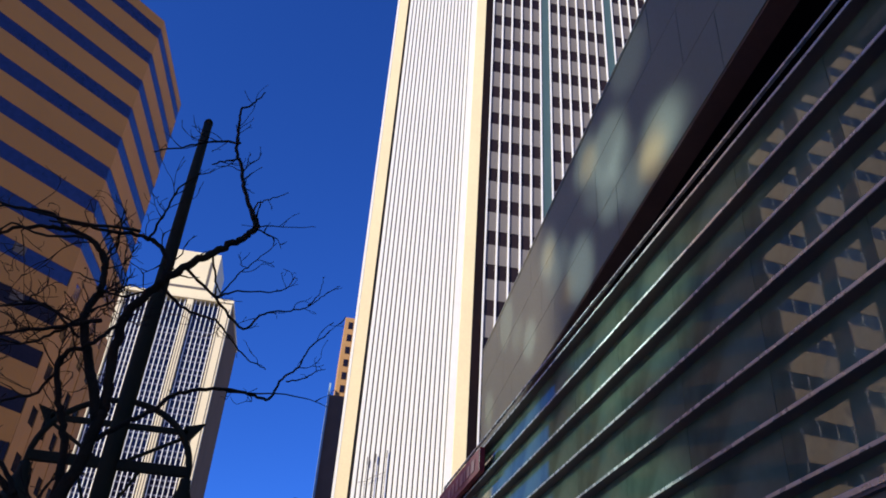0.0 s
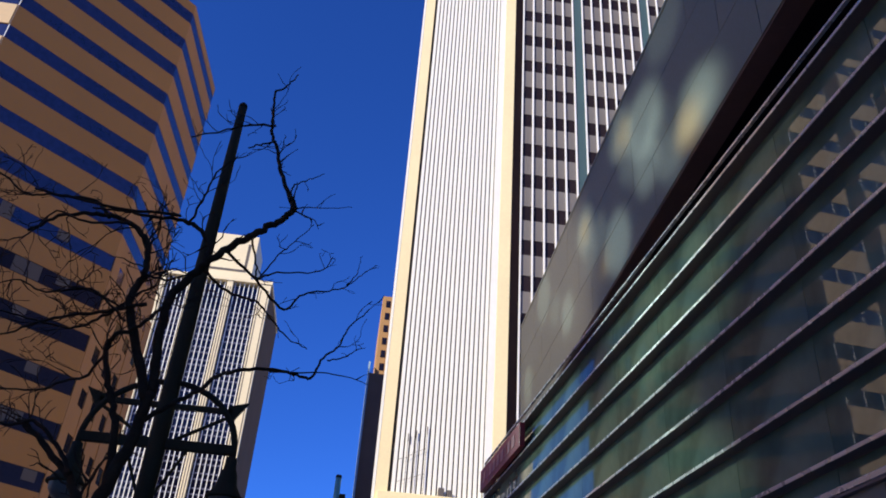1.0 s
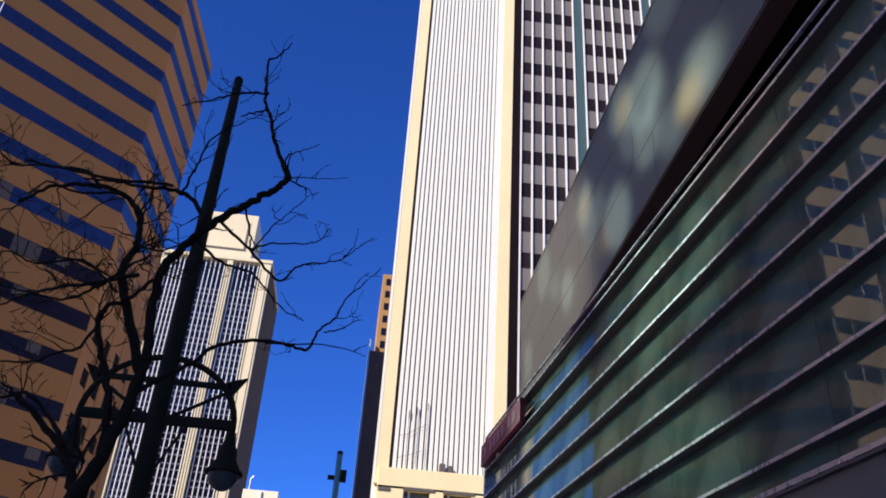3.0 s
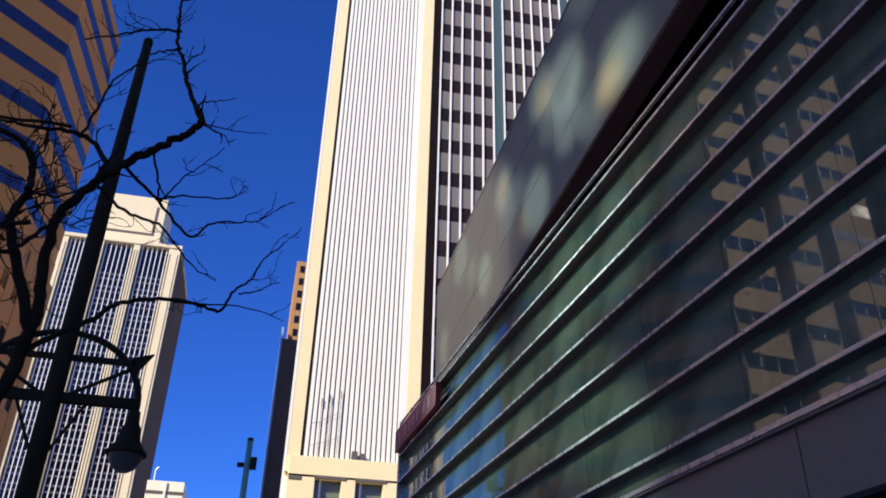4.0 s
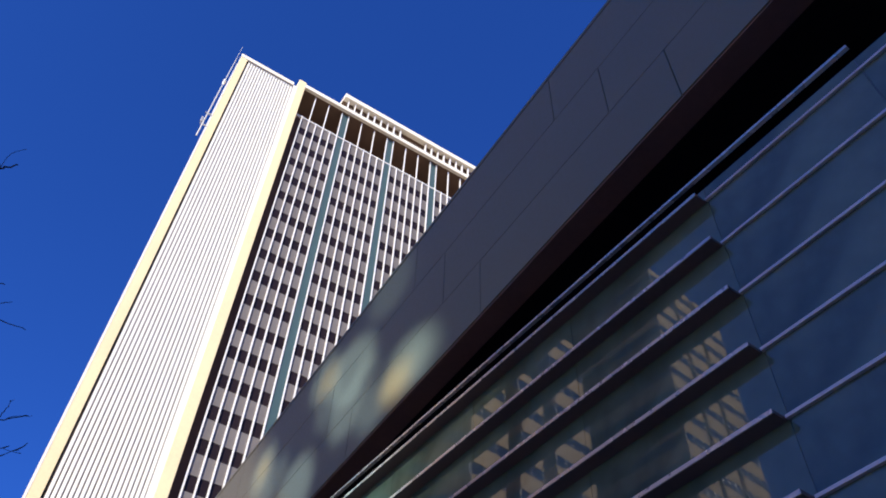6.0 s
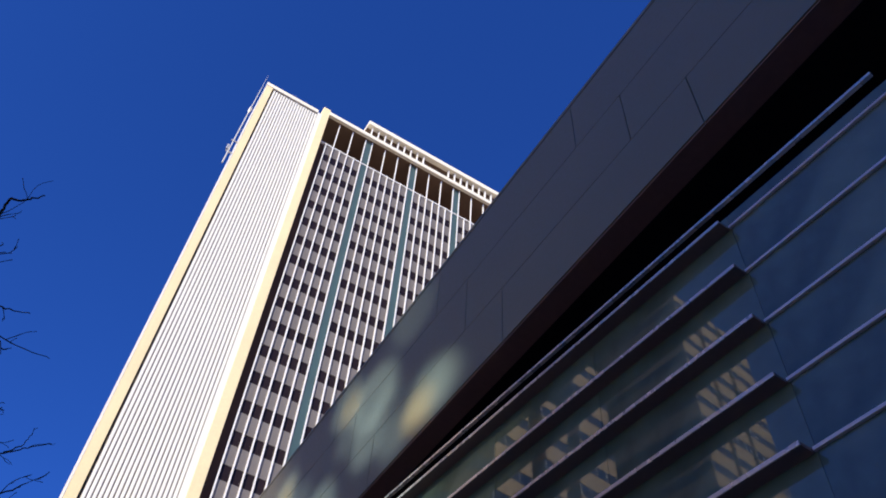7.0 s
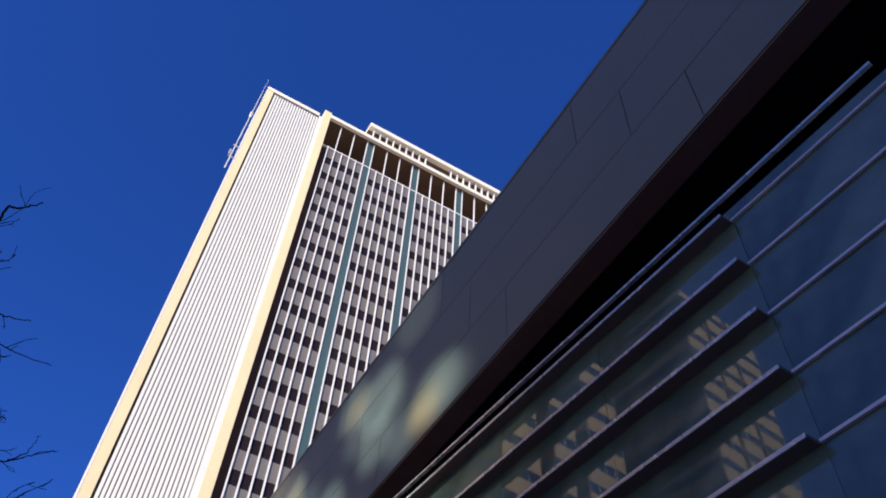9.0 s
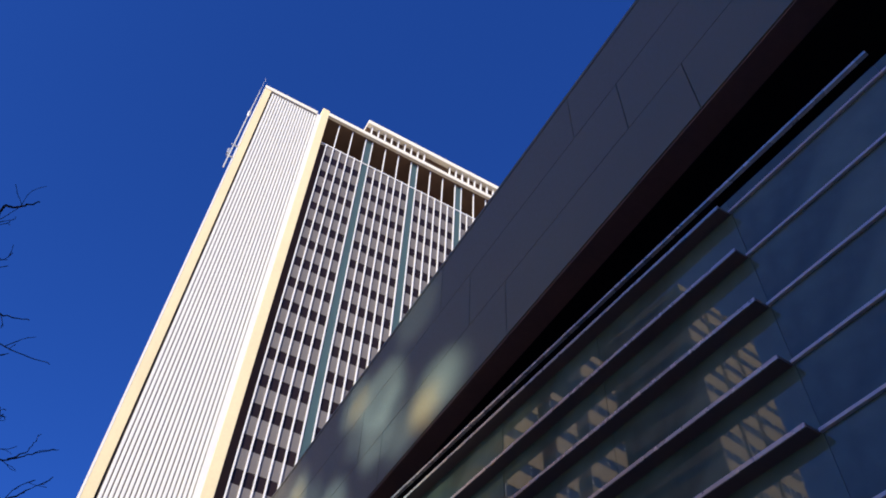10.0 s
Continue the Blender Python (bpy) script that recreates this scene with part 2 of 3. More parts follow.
    part("head_rail", boxed(11.42, x_end, yw - 0.12, yw + 0.1, z_top + 0.08, z_top + 0.28), MULLION, t)
    part("loggia_floor", boxed(11.42, x_end, yw + 0.1, y0 + 6.2, z_top - 0.2, z_top + 0.02), LOGGIA, t)
    part("loggia_ceiling", boxed(11.44, x_end, y0 + 0.3, y0 + 6.2, 105.88, 105.945), LOGGIA, t, "dark brown loggia ceiling")
    part("roof_slab", boxed(11.42, x_end + 0.6, y0 - 0.2, y0 + 13, 105.95, 106.75, 0.05), PALE, t, "pale roof slab edge")
    # plant storey on the roof
    part("plant_room", boxed(18.6, x_end, y0 + 1.1, y0 + 12.5, 106.7, 109.6), LOGGIA, t)
    part("plant_ceiling", boxed(17.5, x_end + 0.8, y0 + 0.7, y0 + 12.8, 109.48, 109.545), LOGGIA, t)
    part("plant_roof", boxed(17.45, x_end + 1.0, y0 - 0.1, y0 + 13, 109.6, 110.55, 0.05), PALE, t)
    bm = bmesh.new()
    box(bm, -0.08, 0.08, 0, 0.35, 0, 2.87)
    louvre = mesh_of("roof_fin", bm, MULLION)
    for k in range(34):
        if k not in (9, 10, 11, 24, 25, 26):
            again("roof_fin", louvre, t, 18.3 + 1.12 * k, y0 + 0.25, 106.7)
    # podium
    part("podium", boxed(2.04, 12.6, y0 - 0.6, y0 + 20, 16.55, 18.05, 0.03), CREAM, t, "cream stone podium band")
    px = [2.04, 3.95, 5.85, 6.85, 8.85, 9.85, 12.6]
    for a, b in ((0, 1), (2, 3), (4, 5)):
        part("podium_pier", boxed(px[a], px[b], y0 - 0.6, y0 + 1, 0, 16.75, 0.02), CREAM, t)
    part("podium_glass", boxed(3.9, 12.6, y0 + 0.1, y0 + 0.5, 0, 16.74), PODIUM_GLASS, t)
    for x in (3.95, 6.85):
        part("window_frame", boxed(x + 0.35, x + 0.5, y0 - 0.1, y0 + 0.1, 10, 16.7), MULLION, t)
        part("window_hood", boxed(x - 0.05, x + 2.2, y0 - 0.68, y0 - 0.55, 16.5, 16.72), GROOVE, t)
    part("string_course", boxed(2.1, 2.95, y0 - 0.68, y0 - 0.55, 16.35, 16.6), GROOVE, t)
    part("core", boxed(2.7, x_end, y0 + 0.6, y0 + 13, 0, 17.0), LOGGIA, t)
    return t


office_tower()


def whip_antenna():
    a = thing("whip_antenna", "thin pale whip antenna clamped to the tower flank", "antenna")
    part("whip", tubed([(1.18, 60.8, 84.8), (1.28, 60.8, 96.5), (1.38, 60.8, 104), (1.45, 60.8, 109.0)], [0.085, 0.075, 0.05, 0.025]), STEEL, a)
    for z in (87.4, 90.0):
        part("bracket", boxed(0.9, 1.85, 60.74, 60.88, z, z + 0.18, 0.02), STEEL, a)
    part("cable_box", boxed(0.8, 1.1, 60.7, 60.95, 87.9, 88.9, 0.03), STEEL, a)
    part("coil", tubed([(1.3, 60.8, 97.6), (1.3, 60.8, 97.9), (1.31, 60.8, 98.8), (1.31, 60.8, 99.1)], [0.08, 0.2, 0.2, 0.08], 10), STEEL, a)


whip_antenna()


def roof_mast(x, h):
    m = thing("antenna_mast", "grey antenna mast standing on the podium roof", "antenna", group="antenna masts on the podium")
    part("mast", tubed([(x, 59.9, 18.0), (x, 59.9, 18.2 + h)], 0.018), GROOVE, m)
    part("antenna", boxed(x - 0.035, x + 0.035, 59.84, 59.88, 18.2 + h - 0.6, 18.2 + h), GROOVE, m)


for x, h in ((3.95, 4.4), (4.55, 4.7), (5.35, 5.1)):
    roof_mast(x, h)
stay = thing("stay_wire", "thin grey stay wire strung between the podium masts", "cable")
part("wire", tubed([(3.35, 59.86, 20.6), (3.95, 59.86, 20.75), (4.55, 59.86, 21.2), (5.35, 59.86, 21.6)], 0.014, 6), GROOVE, stay)
part("lower_wire", tubed([(3.3, 59.86, 18.9), (4.4, 59.86, 19.3), (5.35, 59.86, 19.7)], 0.012, 6), GROOVE, stay)
for x, s in ((6.65, 0.42), (7.25, 0.34)):
    u = thing("roof_unit", "small grey equipment box on the podium roof", "equipment", group="boxes on the podium")
    part("case", boxed(x - s / 2, x + s / 2, 59.45, 59.9, 18.05, 18.05 + s * 1.5, 0.03), GROOVE, u)


# ---- tan building with ribbon windows ----
def ribbon_building(name, label, plan, z_roof, z_first, floor_h, band_h, mullions, skin_mat=TAN, category="building"):
    b = thing(name, label, category)
    # lower panes take a dark colour for the street they mirror
    part("lower_glass", prism(plan, 0, 34.0), DARK_GLASS, b, "lower ribbon windows coloured for dark street reflections")
    part("upper_glass", prism(plan, 34.0, z_roof - 0.6), BLUE_GLASS, b, "blue ribbon windows")
    skin = grown(plan, 0.03)
    part("parapet", prism(skin, z_first, z_roof), skin_mat, b)
    z = z_first
    while z - floor_h > 4:
        part("spandrel", prism(skin, z - floor_h, z - band_h), skin_mat, b)
        z -= floor_h
    for (ax, ay), (bx, by), step, w, z0, z1 in mullions:
        d = Vector((bx - ax, by - ay))
        n = int(d.length / step)
        rz = math.degrees(math.atan2(d.y, d.x))
        bm = bmesh.new()
        out = 0.025 if w < 0.2 else 0.1
        box(bm, -w / 2, w / 2, -out, out, z0, z1)
        me = mesh_of("mullion", bm, MULLION if w < 0.2 else TAN)
        for k in range(n + 1):
            p = Vector((ax, ay)) + d * (k / max(1, n))
            again("mullion", me, b, p.x, p.y, 0, rz)
    return b


C, L, R = (-21.9, 62.3), (-32.2, 51.9), (-21.25, 74.7)
notched = [R, (-40, 90), (-51.2, 90), (-51.2, 54.2), (-42.9, 54.2), (-42.9, 51.9), (-39.4, 51.9), (-39.4, 54.2), (-37.3, 54.2), (-37.3, 51.9), L, C]
main = ribbon_building("ribbon_window_building", "tan precast office building with continuous blue ribbon windows", notched, 66.7, 65.5, 3.68, 1.42,
                [(L, (-37.3, 51.9), 1.3, 0.05, 5, 65.5), ((-39.4, 51.9), (-42.9, 51.9), 1.2, 0.05, 5, 65.5), ((-21.88, 63.2), R, 2.5, 1.5, 5, 36.3)])
# dark sheets added at the slot backs to deepen their shade
for xa, xb in ((-39.4, -37.3), (-45.2, -42.9)):
    part("recess_shade", boxed(xa + 0.06, xb - 0.06, 54.02, 54.14, 4, 66.0), SHADE_CLAD, main, "slot between the bays coloured dark for shade")
# overlay panels that colour the sunlight into the two sunlit bays
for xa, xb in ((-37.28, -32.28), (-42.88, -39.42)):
    part("bay_parapet", boxed(xa, xb, 51.80, 51.88, 65.52, 66.72), SUNLIT_TAN, main, "precast overlay coloured pale for its sunlight")
    facing = mesh_of("bay_facing", boxed(xa, xb, 51.80, 51.88, 0.02, 3.68 - 1.44), SUNLIT_TAN)
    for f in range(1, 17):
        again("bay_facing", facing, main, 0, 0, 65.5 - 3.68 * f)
# drawn blinds behind the lower ribbon windows
chance = random.Random(3)
blind = mesh_of("window_blind", boxed(0.06, 1.12, -0.022, -0.004, 0.0, 1.30), BLIND)
half_blind = mesh_of("window_blind", boxed(0.06, 1.12, -0.022, -0.004, 0.5, 1.30), BLIND)
along = Vector((C[0] - L[0], C[1] - L[1]))
for f in range(8, 17):
    for k in range(12):
        if chance.random() < 0.32:
            q = Vector(L) + along * (k / 12.4)
            again("window_blind", chance.choice((blind, half_blind)), main, q.x, q.y, 65.5 - 3.68 * f - 1.36, math.degrees(math.atan2(along.y, along.x)))
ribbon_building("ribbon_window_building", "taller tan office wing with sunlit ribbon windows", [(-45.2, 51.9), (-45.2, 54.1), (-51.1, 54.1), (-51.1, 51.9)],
                77.5, 76.3, 3.68, 1.42, [((-45.2, 51.9), (-51.1, 51.9), 1.3, 0.05, 5, 76.3)], SUNLIT_TAN)
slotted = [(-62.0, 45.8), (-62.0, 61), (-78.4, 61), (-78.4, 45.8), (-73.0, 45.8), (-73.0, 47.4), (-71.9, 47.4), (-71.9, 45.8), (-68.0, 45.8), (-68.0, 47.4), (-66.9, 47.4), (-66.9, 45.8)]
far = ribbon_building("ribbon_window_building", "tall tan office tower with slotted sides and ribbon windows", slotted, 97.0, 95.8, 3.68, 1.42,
                [((-62.0, 45.8), (-66.9, 45.8), 1.25, 0.05, 5, 95.8), ((-68.0, 45.8), (-71.9, 45.8), 1.25, 0.05, 5, 95.8), ((-73.0, 45.8), (-78.4, 45.8), 1.25, 0.05, 5, 95.8)], SUNLIT_TAN)
# the same added shade sheets in this tower's slots
for xa in (-73.0, -68.0):
    part("recess_shade", boxed(xa + 0.05, xa + 1.05, 47.3, 47.37, 4, 96.3), SHADE_CLAD, far, "slot between the bays coloured dark for shade")


def dark_tower():
    """Added tower filling the gap between the two tan ones, dark for mirrored shade."""
    t = thing("unseen_dark_tower", "added tower coloured dark to mirror shade in the glass", "building")
    part("wall", boxed(-82, -51.4, 62, 80, 0, 104), SHADE_CLAD, t)
    band = mesh_of("floor_band", boxed(-82.05, -51.35, 61.9, 62.02, 0, 0.5), SOFFIT)
    for f in range(26):
        again("floor_band", band, t, 0, 0, 5 + 3.8 * f)


dark_tower()


# unseen block, added to keep the sun off tree, lamp and facade
def block_behind():
    b = thing("unseen_shade_block", "unseen block added across the street to shade the pavement", "building")
    part("wall", boxed(-72, -25, -70, -6, 0, 48), TAN, b)
    part("parapet", boxed(-72.3, -24.7, -70.3, -5.7, 47.5, 49, 0.05), TAN, b)
    me = mesh_of("window_band", boxed(-24.98, -24.9, -69, -7, 0, 1.5), BLUE_GLASS)
    for f in range(12):
        again("window_band", me, b, 0, 0, 3 + 3.7 * f)


block_behind()


# ---- pale tower with navy windows ----
def pale_tower():
    t = thing("pale_stone_tower", "pale stone tower with navy window bays and white bars", "building")
    y0, top = 200.0, 109.1
    part("core", boxed(-57.6, -28.3, y0 + 1.2, y0 + 30, 0, top - 1.2), NAVY_GLASS, t)
    part("flank", boxed(-28.9, -27.9, y0 + 1.0, y0 + 30, 0, top), FLANK, t, "flank coloured brown for its shade")
    piers = [(-58.2, -55.8), (-49.4, -47.1), (-39.7, -38.1), (-30.8, -27.9)]
    for a, b in piers:
        part("pier", boxed(a, b, y0, y0 + 2, 0, top, 0.05), STONE, t)
        for g in (a + 0.35, b - 0.6):
            part("pier_groove", boxed(g, g + 0.25, y0 - 0.03, y0 + 0.2, 0, top - 2), GROOVE, t)
    part("roof_edge", boxed(-58.4, -27.6, y0 - 0.3, y0 + 30.2, top - 0.2, top + 0.75, 0.06), STONE, t)
    me_v = mesh_of("window_bar", boxed(-0.09, 0.09, 0, 0.4, 0, top - 0.25), MULLION)
    for (a, b), (c, d) in zip(piers, piers[1:]):
        n = 6
        for k in range(n):
            again("window_bar", me_v, t, b + (c - b) * (k + 0.5) / n, y0 + 0.6, 0)
        me_h = mesh_of("sill_bar", boxed(b, c, 0, 0.3, 0, 0.30), SILL)
        for f in range(3, 30):
            again("sill_bar", me_h, t, 0, y0 + 0.95, top - 3.6 * f)
            again("sill_bar", me_h, t, 0, y0 + 0.95, top - 3.6 * f + 1.45)
    part("penthouse", boxed(-50.6, -35.4, y0 + 10, y0 + 24, top + 1, 129.7, 0.1), STONE, t)
    part("panel_line", boxed(-50, -38.0, y0 + 9.9, y0 + 10.1, 117.4, 118.1), GROOVE, t)
    part("panel_line", boxed(-38.0, -37.3, y0 + 9.9, y0 + 10.1, 117.4, 126.8), GROOVE, t)


pale_tower()


def brown_tower():
    t = thing("brick_tower", "orange-brown brick tower with small square windows", "building")
    y0 = 130.0
    part("wall", boxed(1.75, 16, y0, y0 + 20, 55, 71.9, 0.05), RUST, t)
    part("lower_wall", boxed(0.9, 16, y0 - 1, y0 + 20, 0, 56.5), LOGGIA, t, "dark clad lower storeys")
    part("corner_trim", boxed(0.6, 0.9, y0 - 1.2, y0 + 18, 0, 58.5), PALE_BLUE, t)
    me = mesh_of("window_pane", boxed(0, 0.8, 0, 0.2, 0, 1.3), NAVY_GLASS)
    for f in range(6):
        for k in range(5):
            again("window_pane", me, t, 2.4 + 2.6 * k, y0 - 0.06, 57.6 + 2.42 * f)


brown_tower()


def low_block():
    b = thing("low_block", "small white roof-top block with a grey band", "building")
    part("wall", boxed(-18.5, -12.3, 150, 165, 0, 36.8, 0.05), PALE, b)
    part("band", boxed(-18.6, -12.2, 149.9, 150.2, 34.6, 35.1), GROOVE, b)
    part("post", boxed(-15.6, -15.2, 149.7, 149.9, 20, 36.6), MULLION, b)
    part("pipe", tubed([(-17.6, 151, 36.7), (-17.6, 151, 38.8), (-17.2, 151, 39.4)], 0.12), STEEL, b)


low_block()


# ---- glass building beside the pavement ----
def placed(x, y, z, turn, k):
    """Where a facade stands: origin, turn and a scale fitted to the camera's view."""
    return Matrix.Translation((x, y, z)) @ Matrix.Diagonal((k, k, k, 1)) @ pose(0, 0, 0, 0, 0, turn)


# scales picked so both outlines match from the camera's standing place
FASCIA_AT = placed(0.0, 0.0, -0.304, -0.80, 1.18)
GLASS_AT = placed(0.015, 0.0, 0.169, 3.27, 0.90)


def upper_fascia():
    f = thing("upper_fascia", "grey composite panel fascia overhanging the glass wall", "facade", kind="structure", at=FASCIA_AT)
    x0, ya, yb, z0, z1 = 4.418, -14.0, 22.6, 9.713, 13.333
    part("backing", boxed(x0 + 0.04, x0 + 0.34, ya, yb, z0 + 0.01, z1 - 0.02), JOINT, f)
    part("coping", boxed(x0 - 0.01, x0 + 0.5, ya, yb, z1 - 0.03, z1 + 0.05), FASCIA, f)
    part("bottom_trim", boxed(x0 + 0.02, x0 + 0.36, ya, yb, z0 - 0.02, z0 + 0.015), LIP, f)
    rows = ((z0, 10.829, 2.936), (10.829, 12.052, 3.951), (12.052, z1 - 0.03, 4.937))
    for za, zb, start in rows:
        bm = bmesh.new()
        box(bm, 0, 0.045, 0.006, 3.922, za + 0.005, zb - 0.005, 0.003)
        me = mesh_of("fascia_panel", bm, FASCIA)
        y = start - 5 * 3.928
        while y < yb:
            if y > ya - 3.9 and y + 3.93 <= yb:
                again("fascia_panel", me, f, x0, y, 0)
            elif y < yb:
                part("fascia_panel", boxed(x0, x0 + 0.045, y + 0.006, yb, za + 0.005, zb - 0.005, 0.003), FASCIA, f)
            y += 3.928
    # near-black surfaces close the recess and put its shade into the colour
    part("soffit", boxed(x0 + 0.34, 8.4, ya, yb - 0.3, 10.30, 10.38), SOFFIT, f, "recessed soffit coloured black for its shade")
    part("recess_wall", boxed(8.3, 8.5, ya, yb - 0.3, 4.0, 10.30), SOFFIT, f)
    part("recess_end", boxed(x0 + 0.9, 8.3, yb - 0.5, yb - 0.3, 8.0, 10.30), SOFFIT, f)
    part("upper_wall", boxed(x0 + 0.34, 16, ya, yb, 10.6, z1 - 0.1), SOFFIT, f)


upper_fascia()


def glass_wall():
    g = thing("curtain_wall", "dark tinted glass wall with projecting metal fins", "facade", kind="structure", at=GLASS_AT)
    xt = 5.964
    xg = xt + 0.20
    y_end, y_split, y_near = 26.4, 3.687, -14.0
    zs = [4.960 + 0.8512 * k for k in range(7)]
    part("building_mass", boxed(xg + 0.12, 16, y_near, y_end - 0.02, -0.15, 10.28), SOFFIT, g)
    # panes, each set a hair out of true
    tilt = random.Random(11)
    levels = [zs[0] - 0.36] + zs + [10.30]
    ys = [y_near] + [y_split - 2.22 * k for k in range(7, 0, -1)] + [y_split] + [6.24 + 2.22 * k for k in range(9)] + [y_end]
    for za, zb in zip(levels, levels[1:]):
        for a, b in zip(ys, ys[1:]):
            hy, hz = (b - a) / 2 - 0.004, (zb - za) / 2 - 0.008
            pane = part("glass_pane", boxed(0, 0.03, -hy, hy, -hz, hz), CURTAIN, g)
            pane.matrix_basis = pose(xg, (a + b) / 2, (za + zb) / 2, 0, tilt.uniform(-0.12, 0.12), tilt.uniform(-0.12, 0.12))
    for y in ys:
        part("glass_joint", boxed(xg + 0.008, xg + 0.08, y - 0.004, y + 0.004, zs[0] - 0.36, 10.30), GASKET, g)
    for z in zs:
        part("fin", boxed(xt + 0.012, xt + 0.202, y_split + 0.03, y_end, z - 0.04, z), FIN_SHADE, g, "projecting fin coloured dark for underside shade")
        part("fin_nose", boxed(xt - 0.004, xt + 0.014, y_split + 0.03, y_end, z - 0.044, z + 0.007, 0.004), FIN, g, "pale metal fin edge")
        part("mullion_cap", boxed(xg - 0.038, xg + 0.01, y_near, y_split + 0.018, z - 0.035, z + 0.005, 0.004), TRIM, g)
    part("top_trim", boxed(xt - 0.01, xt + 0.05, 1.41, y_end, 10.278, 10.323, 0.006), FIN, g, "metal trim under the soffit")
    part("sill_fin", boxed(xt - 0.006, xt + 0.202, y_near, y_end, 4.50, 4.535), FIN_SHADE, g)
    part("sill_nose", boxed(xt - 0.025, xt + 0.1, y_near, y_end, 4.535, 4.606, 0.006), FIN, g)
    part("end_post", boxed(xt + 0.01, xt + 0.3, y_end - 0.02, y_end + 0.12, -0.1, 10.31, 0.008), FIN, g)
    # panels below the glass
    me = mesh_of("base_panel", boxed(xt + 0.06, xt + 0.12, 0.006, 3.98, 3.66, 4.50, 0.004), LOW_PANEL)
    for k in range(-5, 5):
        again("base_panel", me, g, 0, 7.55 + 3.99 * k, 0)
    part("base_backing", boxed(xt + 0.11, xt + 0.3, y_near, y_end, 3.66, 4.5), JOINT, g)
    part("shopfront", boxed(xt + 1.2, xt + 1.3, y_near, y_end, -0.1, 3.7), CURTAIN, g)
    part("shop_soffit", boxed(xt + 0.05, xt + 1.3, y_near, y_end, 3.60, 3.655), SOFFIT, g)
    return g


glass_wall()


def red_sign():
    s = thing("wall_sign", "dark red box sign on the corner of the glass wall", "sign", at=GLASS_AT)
    x = 5.964
    part("sign_box", boxed(x - 0.16, x - 0.005, 21.4, 26.3, 9.27, 9.97, 0.012), SIGN_RED, s)
    y = 21.9
    for k, w in enumerate((0.34, 0.30, 0.12, 0.34, 0.32, 0.30, 0.34, 0.12, 0.30)):
        part("lettering_bar", boxed(x - 0.175, x - 0.158, y, y + w, 9.44, 9.78), SIGN_MARK, s)
        y += w + 0.18


red_sign()


# ---- street lamp ----
def street_lamp():
    px, py = -1.83, 8.12
    p = thing("street_lamp", "dark green street lamp post with hoop and two bell lamps", "street lamp", at=Matrix.Translation((0.015, 0, 0.029)) @ Matrix.Diagonal((1.05, 1.05, 1.05, 1)))
    part("pole", tubed([(px, py, 0.08), (px, py, 3.0), (px, py, 5.4), (px, py, 7.0), (px, py, 8.44)], [0.10, 0.09, 0.085, 0.068, 0.052], 16), POLE, p, smooth=True)
    part("cap", tubed([(px, py, 8.42), (px, py, 8.46), (px, py, 8.50)], [0.056, 0.05, 0.015], 16), POLE, p, smooth=True)
    part("base", tubed([(px, py, 0.08), (px, py, 0.5), (px, py, 0.62)], [0.2, 0.18, 0.1], 16), POLE, p, smooth=True)
    for sgn in (-1, 1):
        arc = [(px + sgn * 0.74 * math.sin(a), py, 4.06 + 0.66 * math.cos(a)) for a in [i * math.pi / 2 / 12 for i in range(13)]]
        part("hoop", tubed(arc + [(px + sgn * 0.735, py, 3.92)], 0.032, 8), POLE, p, smooth=True)
        part("cross_arm", boxed(min(px, px + sgn * 0.74), max(px, px + sgn * 0.74), py - 0.03, py + 0.03, 4.03, 4.13, 0.01), POLE, p)
        part("upper_arm", boxed(min(px, px + sgn * 0.66), max(px, px + sgn * 0.66), py - 0.02, py + 0.02, 4.44, 4.50, 0.008), POLE, p)
        part("strut", tubed([(px + sgn * 0.1, py, 4.1), (px + sgn * 0.72, py, 4.47)], 0.018, 6), POLE, p)
        part("lower_strut", tubed([(px + sgn * 0.06, py, 3.55), (px + sgn * 0.3, py, 4.05)], 0.016, 6), POLE, p)
        bm = bmesh.new()
        tip = [(0.60, 4.52), (0.80, 4.58), (0.66, 4.36)]
        vs = [[bm.verts.new((px + sgn * a, py + o, z)) for a, z in tip] for o in (-0.02, 0.02)]
        bm.faces.new(vs[0])
        bm.faces.new(list(reversed(vs[1])))
        for k in range(3):
            bm.faces.new((vs[0][k], vs[1][k], vs[1][(k + 1) % 3], vs[0][(k + 1) % 3]))
        part("finial", bm, POLE, p)
        lx = px + sgn * 0.735
        bm = bmesh.new()
        lathe(bm, [(0.0, 0.30), (0.05, 0.29), (0.06, 0.18), (0.085, 0.13), (0.10, 0.02), (0.15, -0.06), (0.165, -0.10), (0.15, -0.10), (0.10, 0.0), (0.0, 0.02)], (lx, py, 3.72))
        lamp = part("lamp_head", bm, POLE, p, "dark bell lamp hood", True)
        bm = bmesh.new()
        lathe(bm, [(0.148, -0.10), (0.14, -0.17), (0.10, -0.23), (0.045, -0.265), (0.0, -0.27)], (lx, py, 3.72))
        rim = bmesh.new()
        lathe(rim, [(0.150, -0.085), (0.178, -0.085), (0.182, -0.10), (0.178, -0.115), (0.150, -0.115)], (lx, py, 3.72))
        part("lamp_rim", rim, POLE, lamp, "raised rim round the bowl", True)
        part("lamp_bowl", bm, LAMP_GLASS, lamp, "unlit frosted bowl", True)
    return p


street_lamp()


